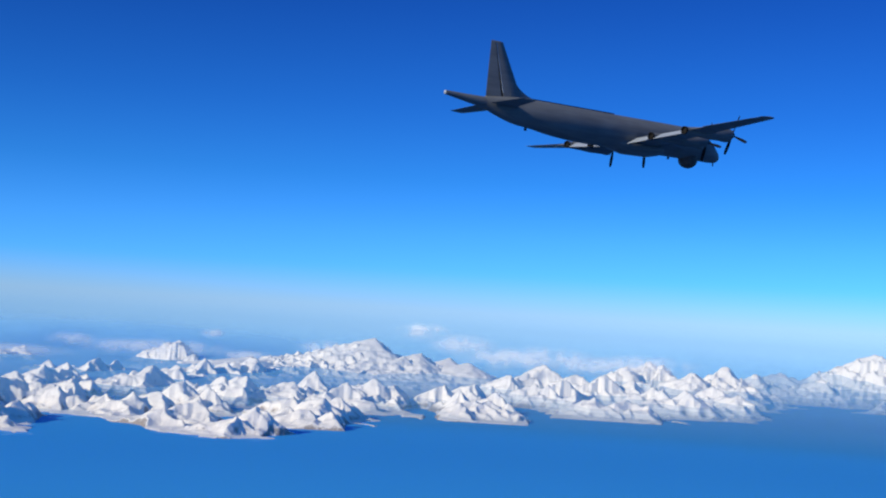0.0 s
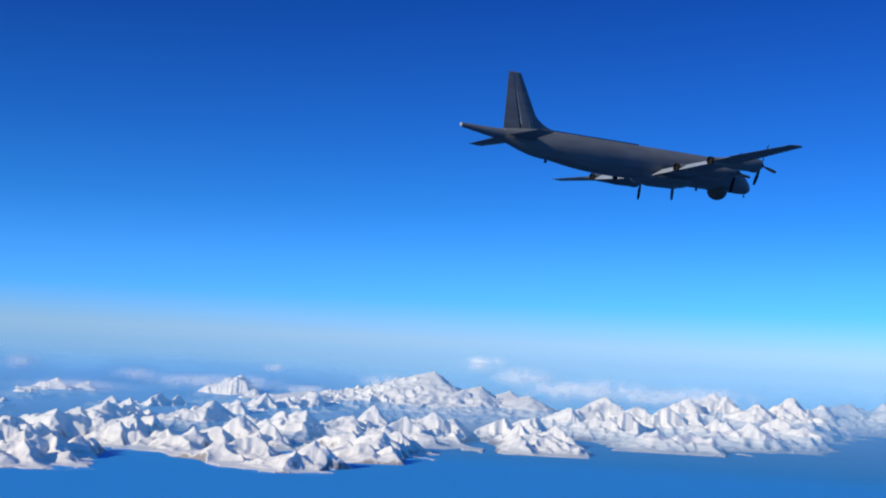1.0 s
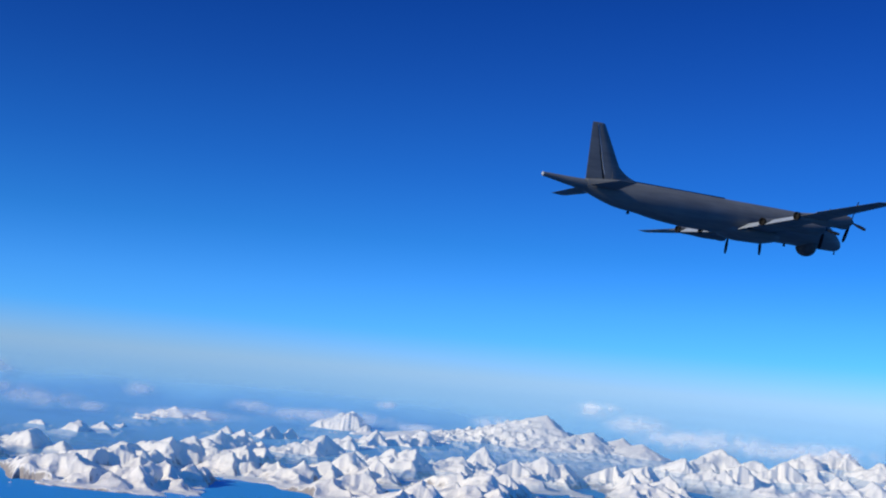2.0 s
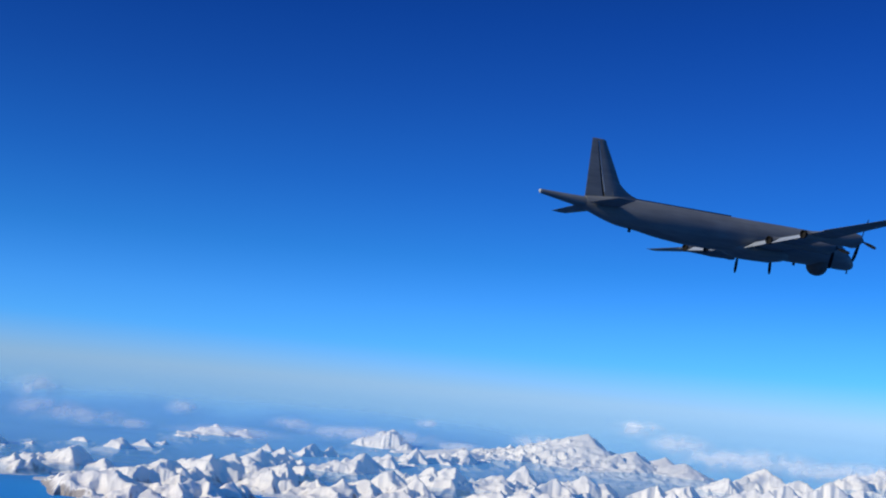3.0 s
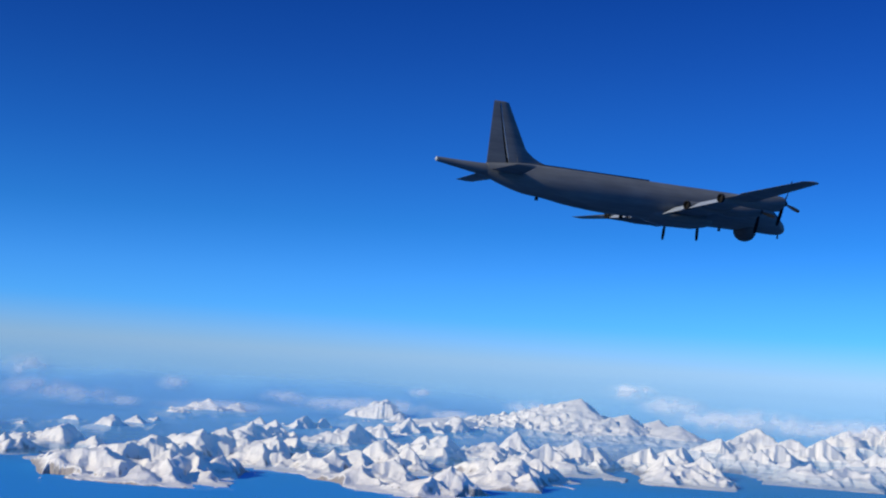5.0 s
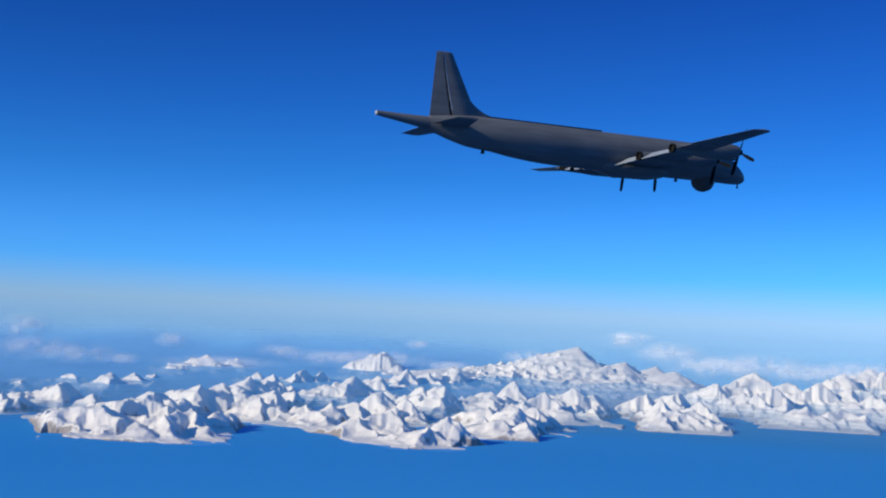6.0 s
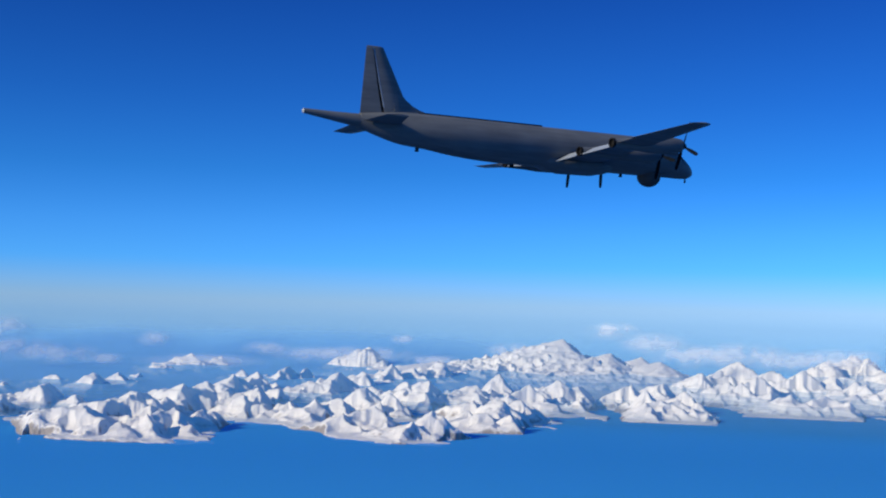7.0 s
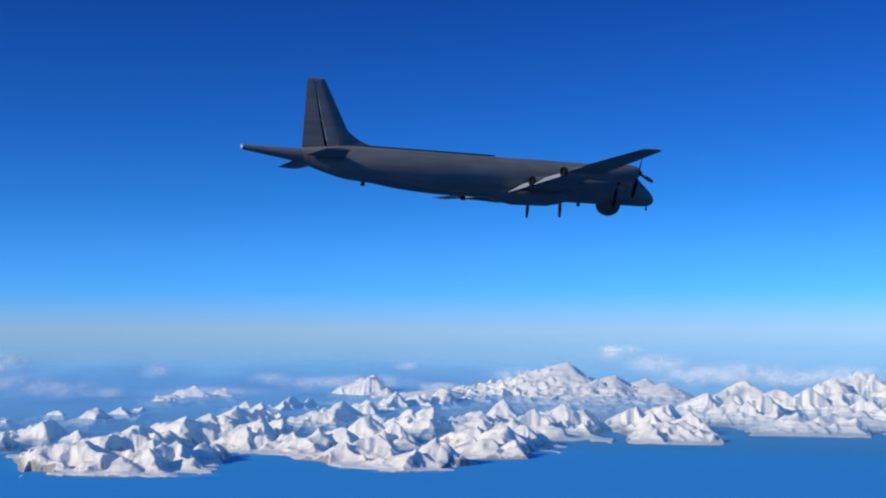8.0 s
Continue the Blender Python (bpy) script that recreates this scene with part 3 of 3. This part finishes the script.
def aircraft():
    plane = tagged(new("patrol_aircraft"), "dark grey four-engined propeller patrol aircraft in level flight", "aircraft")
    hull = smooth_hoops(((-0.32, -0.98, 0.04, 0.04), (-0.42, -0.97, 0.34, 0.32), (-0.95, -0.82, 0.78, 0.72), (-1.9, -0.50, 1.20, 1.10), (-3.2, -0.08, 1.55, 1.50),
                         (-5.0, 0.20, 1.80, 1.80), (-9.0, 0.24, 1.84, 1.84), (-14.0, 0.24, 1.84, 1.84), (-19.0, 0.24, 1.84, 1.84), (-23.0, 0.27, 1.82, 1.82),
                         (-26.5, 0.40, 1.70, 1.70), (-29.2, 0.58, 1.46, 1.52), (-31.6, 0.68, 1.14, 1.40), (-33.6, 0.82, 0.86, 1.06), (-35.5, 1.02, 0.60, 0.64)))
    fuselage = part("fuselage", loft(hull), GREY, plane)
    boom = part("tail_boom", loft([hoop(x, 0, z, r, r, 16) for x, z, r in ((-35.3, 1.0, 0.60), (-36.4, 1.06, 0.52), (-38.2, 1.19, 0.38), (-40.2, 1.35, 0.24), (-40.55, 1.375, 0.21))]), GREY, plane, "long tapering sensor boom")
    part("boom_tip", loft([hoop(x, 0, z, r, r, 16) for x, z, r in ((-40.55, 1.375, 0.20), (-40.62, 1.38, 0.14), (-40.66, 1.382, 0.04))]), PALE_LIT, boom, "pale boom tip")
    rings = []
    for i in range(11):
        a = math.pi / 2 * i / 10
        r = math.cos(a)
        rings.append([(-5.35 + 1.16 * r * math.cos(2 * math.pi * k / 28), 1.10 * r * math.sin(2 * math.pi * k / 28), -1.62 - 1.02 * math.sin(a)) for k in range(28)])
    rings.insert(0, [(x, y, -1.0) for x, y, z in rings[0]])
    rings[-1] = [(-5.35 + 0.02 * math.cos(2 * math.pi * k / 28), 0.02 * math.sin(2 * math.pi * k / 28), -2.64) for k in range(28)]
    part("radome", loft(rings), RADOME, plane, "bulging dark radar dome under the nose")
    belly = [hoop(x, 0, z, ry, rz, 24) for x, z, ry, rz in ((-9.6, -1.1, 0.6, 0.30), (-10.6, -1.15, 1.25, 0.62), (-12.0, -1.18, 1.62, 0.86), (-15.5, -1.18, 1.66, 0.92), (-17.2, -1.10, 1.45, 0.72), (-18.6, -1.0, 0.8, 0.35), (-19.1, -0.98, 0.3, 0.12))]
    part("wing_fairing", loft(belly), GREY, plane)
    for side in (1, -1):
        wing = part("wing", wing_piece(0.4, 18.0, 0.0, 0.74, 0, side, 6), GREY, plane)
        # inner flaps take the lighter grey, sunlight put into their colour
        part("flap", wing_piece(1.75, 4.30, 0.735, 1.0, 0.38, side), PALE_LIT, wing, "slightly lowered flap, coloured pale for its sunlit top")
        part("flap", wing_piece(5.20, 8.72, 0.735, 1.0, 0.38, side), PALE_LIT, wing, "slightly lowered flap, coloured pale for its sunlit top")
        part("flap", wing_piece(9.58, 11.3, 0.735, 1.0, 0.15, side), GREY, wing)
        part("aileron", wing_piece(11.34, 17.98, 0.735, 1.0, 0.04, side), GREY, wing)
        rings = []
        for i in range(5):
            t = i / 4
            lead, chord, thick, z = wing_at(18.0 + 0.45 * t)
            k = math.sqrt(max(1 - t * t * 0.96, 0.03))
            rings.append(foil(lead - chord * 0.3 * (1 - k), chord * (0.35 + 0.65 * k), thick * k, side * (18.0 + 0.45 * t), z))
        part("wing_tip", loft(rings), GREY, wing)
        part("tailplane", tail_piece(0.3, 5.9, 0.0, 0.66, side), GREY, plane)
        part("elevator", tail_piece(0.75, 5.88, 0.665, 1.0, side), GREY, plane)
        for y, front, rear in NACELLES:
            engine(plane, side * y, front, rear)
    fin = part("fin", fin_piece(0.9, 7.40, (0.535, 0.575), False), GREY, plane)
    # near-black inner piece: the shade of the rudder gap put into its colour
    part("gap_shade_spar", fin_piece(1.9, 7.30, (0.61, 0.67), False, 6, 0.48, 0.72), SOOT_AND_SHADE, plane, "inner spar coloured dark for the shade in the rudder gap")
    rudder = part("rudder", fin_piece(1.5, 7.36, (0.590, 0.650), True), GREY, plane)
    rudder.matrix_local = Matrix.Translation((-33.3, 0, 0)) @ Matrix.Rotation(radians(2), 4, "Z") @ Matrix.Translation((33.3, 0, 0))
    # added pale strips that paint the light along the fin's rear edge
    for side in (1, -1):
        rings = []
        for i in range(7):
            z = 2.3 + 5.0 * i / 6
            t = (z - 1.2) / 6.25
            x, w = -30.35 - 3.1 * t - (5.2 - 3.6 * t) * (0.518 + 0.036 * t), (0.56 - 0.34 * t) * 0.415 + 0.004
            rings.append([(x, side * (w - 0.03), z), (x, side * w, z), (x - 0.09, side * w, z), (x - 0.09, side * (w - 0.03), z)])
        part("lit_hinge_strip", loft(rings), PALE_LIT, fin, "pale strip painting the lit edge along the rudder hinge")
    part("fin_cap", loft([foil(-33.43 - d, 1.62 - k, 0.2 * s, z, 0, upright=True) for z, d, k, s in ((7.40, 0.0, 0.0, 1.0), (7.47, 0.06, 0.1, 0.9), (7.53, 0.2, 0.35, 0.4))]), GREY, plane)
    # curved fillet from the spine up to the fin
    rings = []
    for i in range(13):
        t = i / 12
        x = -25.0 - 7.4 * t
        top = 2.02 + 2.6 * t ** 4.6
        w = 0.06 + 0.09 * t
        rings.append([(x, -w - 0.2, 1.2), (x, -w * 0.8, top - 0.16), (x, 0, top), (x, w * 0.8, top - 0.16), (x, w + 0.2, 1.2)])
    part("fin_fillet", loft(rings), GREY, plane)
    bm = bmesh.new()
    box(bm, -30.2, -17.4, -0.13, 0.13, 1.90, 2.22)
    bmesh.ops.bevel(bm, geom=bm.edges[:], offset=0.05, segments=2, affect="EDGES")
    part("dorsal_rail", bm, SOOT_AND_SHADE, plane, "dark antenna rail along the spine")
    # cockpit panes round the brow
    for k, a in enumerate((-66, -40, -14, 14, 40, 66)):
        rings = []
        for x, r in ((-2.15, 1.24), (-2.85, 1.42)):
            z0 = -0.30 if x > -2.3 else -0.10
            rings.append([(x, r * 1.012 * math.sin(radians(a + d)), z0 + r * 1.0 * math.cos(radians(a + d)) * 0.97) for d in (-10, -3, 4, 10)])
        part("cockpit_pane", loft(rings, closed=False, cap=False), GLASS, fuselage, "dark cockpit window pane")
    # small aerials
    for name, x, y, z0, z1, c in (("blade_aerial", -30.0, 0, -0.80, -1.22, 0.3), ("blade_aerial", -1.0, 0, -1.45, -1.95, 0.14), ("blade_aerial", -8.6, 0, -1.55, -1.92, 0.3), ("blade_aerial", -20.5, 0, -1.5, -1.95, 0.4)):
        rings = [[(x + c / 2, y, z), (x, y + 0.03, z), (x - c / 2 - s, y, z), (x, y - 0.03, z)] for z, s in ((z0, 0), (z1, 0.12))]
        part(name, loft(rings), SOOT_AND_SHADE, plane)
    return plane


plane = aircraft()


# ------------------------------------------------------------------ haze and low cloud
def make_painted_haze(name, near, full, most, side_least, color):
    """Haze painted on a see-through diffuse sheet, more opaque with the distance, thinner eastwards."""
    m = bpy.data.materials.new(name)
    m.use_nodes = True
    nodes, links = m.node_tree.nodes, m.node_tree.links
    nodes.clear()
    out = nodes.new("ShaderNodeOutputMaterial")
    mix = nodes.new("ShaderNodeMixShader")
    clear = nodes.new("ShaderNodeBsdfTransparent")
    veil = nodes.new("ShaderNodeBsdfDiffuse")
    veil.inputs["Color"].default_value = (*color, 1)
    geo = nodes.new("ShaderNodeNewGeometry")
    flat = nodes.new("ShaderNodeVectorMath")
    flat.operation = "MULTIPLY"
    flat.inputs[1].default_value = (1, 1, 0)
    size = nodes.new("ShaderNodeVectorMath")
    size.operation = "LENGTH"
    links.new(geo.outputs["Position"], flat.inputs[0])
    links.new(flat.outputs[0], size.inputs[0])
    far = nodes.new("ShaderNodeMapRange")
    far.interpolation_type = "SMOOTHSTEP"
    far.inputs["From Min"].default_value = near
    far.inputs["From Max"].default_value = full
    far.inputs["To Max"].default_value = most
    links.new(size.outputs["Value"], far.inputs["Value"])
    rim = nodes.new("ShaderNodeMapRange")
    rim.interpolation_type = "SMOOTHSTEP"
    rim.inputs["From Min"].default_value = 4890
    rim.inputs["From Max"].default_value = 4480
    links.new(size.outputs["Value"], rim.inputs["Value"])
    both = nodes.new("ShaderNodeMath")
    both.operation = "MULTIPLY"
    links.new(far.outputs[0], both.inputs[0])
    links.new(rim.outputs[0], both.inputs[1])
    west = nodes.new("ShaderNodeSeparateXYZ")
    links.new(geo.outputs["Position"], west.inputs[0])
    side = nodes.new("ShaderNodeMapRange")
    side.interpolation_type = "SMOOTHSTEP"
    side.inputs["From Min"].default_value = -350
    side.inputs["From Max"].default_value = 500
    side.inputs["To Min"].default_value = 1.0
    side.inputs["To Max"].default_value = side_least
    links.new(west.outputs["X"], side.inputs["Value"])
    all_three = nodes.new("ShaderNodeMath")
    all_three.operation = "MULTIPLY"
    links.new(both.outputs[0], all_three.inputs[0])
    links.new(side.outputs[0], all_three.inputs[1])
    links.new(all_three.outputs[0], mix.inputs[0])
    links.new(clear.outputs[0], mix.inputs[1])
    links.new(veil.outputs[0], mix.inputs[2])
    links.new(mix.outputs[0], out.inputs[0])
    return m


# sheet colours that paint airlight over far hills, water and coast
PAINTED_HAZE = make_painted_haze("haze", 2050, 3600, 0.66, 0.34, (0.28, 0.66, 1.0))
SEA_AIRLIGHT = make_painted_haze("sea_airlight", 500, 1350, 0.72, 1.0, (0.06, 0.46, 1.0))
AIRLIGHT_VEIL = make_painted_haze("high_airlight", 900, 1700, 0.20, 0.9, (0.20, 0.60, 1.0))


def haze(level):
    """A sheet painting in low haze, rising gently from the sea towards the horizon, with an uneven top."""
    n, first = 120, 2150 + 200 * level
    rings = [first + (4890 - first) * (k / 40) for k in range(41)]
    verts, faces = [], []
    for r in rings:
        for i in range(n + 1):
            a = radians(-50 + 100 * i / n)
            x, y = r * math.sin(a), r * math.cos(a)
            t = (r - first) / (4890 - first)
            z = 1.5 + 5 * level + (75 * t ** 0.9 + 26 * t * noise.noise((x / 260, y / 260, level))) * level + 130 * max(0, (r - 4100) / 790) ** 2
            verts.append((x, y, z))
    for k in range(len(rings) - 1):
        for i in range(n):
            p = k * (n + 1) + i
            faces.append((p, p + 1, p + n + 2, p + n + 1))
    tagged(link_mesh("haze", verts, faces, PAINTED_HAZE), "see-through pale sheet painting haze over the far sea and hills", "haze", kind="stuff")


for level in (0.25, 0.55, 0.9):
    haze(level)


def sea_airlight():
    """An added blue sheet low on the open water, painting in airlight that brightens the sea."""
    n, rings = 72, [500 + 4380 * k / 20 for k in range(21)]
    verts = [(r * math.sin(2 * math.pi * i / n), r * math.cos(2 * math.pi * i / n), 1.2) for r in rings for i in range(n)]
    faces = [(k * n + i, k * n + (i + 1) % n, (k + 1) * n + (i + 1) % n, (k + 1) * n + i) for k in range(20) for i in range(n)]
    tagged(link_mesh("haze", verts, faces, SEA_AIRLIGHT), "blue see-through sheet painting airlight low on the water", "haze", kind="stuff")


sea_airlight()


def high_airlight():
    """A faint sheet above the hills, below the height of flight, painting blue airlight into their shadows."""
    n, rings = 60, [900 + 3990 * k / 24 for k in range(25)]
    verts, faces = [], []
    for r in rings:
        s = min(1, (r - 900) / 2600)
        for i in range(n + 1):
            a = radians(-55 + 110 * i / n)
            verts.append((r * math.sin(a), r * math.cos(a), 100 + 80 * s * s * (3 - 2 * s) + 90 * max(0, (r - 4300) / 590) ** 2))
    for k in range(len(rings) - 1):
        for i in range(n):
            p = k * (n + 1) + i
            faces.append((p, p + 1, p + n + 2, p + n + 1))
    tagged(link_mesh("haze", verts, faces, AIRLIGHT_VEIL), "faint bluish sheet painting airlight over the snowy coast", "haze", kind="stuff")


high_airlight()


def make_cloud():
    """Thin white cloud with ragged, fading edges."""
    m = bpy.data.materials.new("cloud")
    m.use_nodes = True
    nodes, links = m.node_tree.nodes, m.node_tree.links
    nodes.clear()
    out = nodes.new("ShaderNodeOutputMaterial")
    mix = nodes.new("ShaderNodeMixShader")
    clear = nodes.new("ShaderNodeBsdfTransparent")
    white = nodes.new("ShaderNodeBsdfDiffuse")
    white.inputs["Color"].default_value = (0.9, 0.9, 0.9, 1)
    coord = nodes.new("ShaderNodeTexCoord")
    size = nodes.new("ShaderNodeVectorMath")
    size.operation = "LENGTH"
    links.new(coord.outputs["Object"], size.inputs[0])
    fade = nodes.new("ShaderNodeMapRange")
    fade.interpolation_type = "SMOOTHSTEP"
    fade.inputs["From Min"].default_value = 1.0
    fade.inputs["From Max"].default_value = 0.0
    links.new(size.outputs["Value"], fade.inputs["Value"])
    puff = nodes.new("ShaderNodeTexNoise")
    puff.inputs["Scale"].default_value = 0.022
    puff.inputs["Detail"].default_value = 6
    geo = nodes.new("ShaderNodeNewGeometry")
    flat = nodes.new("ShaderNodeVectorMath")
    flat.operation = "MULTIPLY"
    flat.inputs[1].default_value = (1, 0.4, 1.1)
    links.new(geo.outputs["Position"], flat.inputs[0])
    links.new(flat.outputs[0], puff.inputs["Vector"])
    tear = nodes.new("ShaderNodeMapRange")
    tear.inputs["From Min"].default_value = 0.32
    tear.inputs["From Max"].default_value = 0.58
    links.new(puff.outputs[0], tear.inputs["Value"])
    both = nodes.new("ShaderNodeMath")
    both.operation = "MULTIPLY"
    links.new(fade.outputs[0], both.inputs[0])
    links.new(tear.outputs[0], both.inputs[1])
    thin = nodes.new("ShaderNodeMath")
    thin.operation = "MULTIPLY"
    thin.inputs[1].default_value = 0.85
    links.new(both.outputs[0], thin.inputs[0])
    links.new(thin.outputs[0], mix.inputs[0])
    links.new(clear.outputs[0], mix.inputs[1])
    links.new(white.outputs[0], mix.inputs[2])
    links.new(mix.outputs[0], out.inputs[0])
    return m


CLOUD = make_cloud()


def cloud(az, dist, z, wide, tall, seed):
    """One small cloud: a bulging rounded sheet that leans back against the hill it hangs on."""
    dice = random.Random(seed)
    n = 14
    verts, faces = [], []
    for j in range(n + 1):
        for i in range(n + 1):
            u, v = 2 * i / n - 1, 2 * j / n - 1
            bulge = 0.45 * (1 - min(1, u * u + v * v)) + 0.06 * dice.uniform(-1, 1)
            verts.append((u, -bulge + 0.35 * v, v))
    for j in range(n):
        for i in range(n):
            p = j * (n + 1) + i
            faces.append((p, p + 1, p + n + 2, p + n + 1))
    ob = link_mesh("cloud", verts, faces, CLOUD)
    a = radians(az)
    ob.location = (dist * math.sin(a), dist * math.cos(a), z)
    ob.rotation_euler = (0, 0, -a)
    ob.scale = (1.35 * wide, 1.4 * tall, 1.4 * tall)
    return tagged(ob, "small thin white cloud hanging over snowy peaks", "cloud", "low clouds")


for seed, row in enumerate((
    (-19.5, 3697, 137, 68, 41),
    (-19.0, 3595, 84, 108, 33),
    (-17.1, 3495, 77, 97, 29),
    (-13.1, 3795, 118, 49, 24),
    (-15.2, 3394, 70, 71, 15),
    (-10.9, 3294, 72, 145, 18),
    (-5.8, 3693, 80, 111, 24),
    (-8.1, 3794, 94, 70, 21),
    (-3.6, 3773, 84, 149, 24),
    (-1.7, 4294, 124, 39, 17),
    (3.5, 3793, 102, 79, 26),
    (8.1, 4093, 170, 79, 30),
    (10.0, 3993, 134, 102, 33),
    (11.8, 3442, 109, 120, 32),
    (13.9, 3592, 115, 142, 33),
    (16.1, 3491, 103, 129, 25),
    (18.5, 3541, 110, 148, 29),
    (-0.2, 3892, 64, 90, 18),
)):
    cloud(*row, seed)


# ------------------------------------------------------------------ what moves
# seconds, nose tip east, north, up, bank (left wing up), nose down, heading from east
FLIGHT = (
    (0, -4.63, 96.20, 222.43, -0.98, -1.09, 26.67),
    (0.5, -3.06, 96.87, 222.00, -0.95, -0.94, 26.68),
    (1, -1.82, 99.03, 221.50, -1.00, -0.80, 26.93),
    (1.5, 0.06, 102.63, 221.07, -1.26, -0.69, 27.37),
    (3, 4.75, 108.11, 219.85, -1.17, -0.53, 27.61),
    (3.5, 6.40, 109.20, 219.31, -1.14, -0.38, 27.51),
    (4, 8.11, 109.87, 218.85, -1.23, -0.44, 27.30),
    (4.5, 9.62, 110.03, 218.36, -1.09, -0.43, 27.19),
    (6, 14.07, 112.27, 216.76, -0.87, -0.21, 26.60),
    (6.5, 15.54, 112.66, 216.30, -0.79, -0.31, 26.82),
    (7, 17.14, 113.40, 215.75, -0.85, -0.21, 26.71),
    (7.5, 18.74, 114.14, 215.26, -0.83, -0.18, 26.68),
    (8, 20.06, 114.91, 214.60, -0.82, -0.15, 26.63),
)


def motions():
    walk(plane, [(t, pose(x, y, z, bank + 1.2, nose, heading)) for t, x, y, z, bank, nose, heading in FLIGHT])
    for k, (prop, x, y, z) in enumerate(PROPELLERS):
        rows = []
        for i in range(0, 241):
            t = i / 30
            rows.append((t, pose(x, y, z, 5 + 7 * k + SPIN * t, 0, 0)))
        walk(prop, rows)


SPIN = 1170.0     # degrees a second
motions()
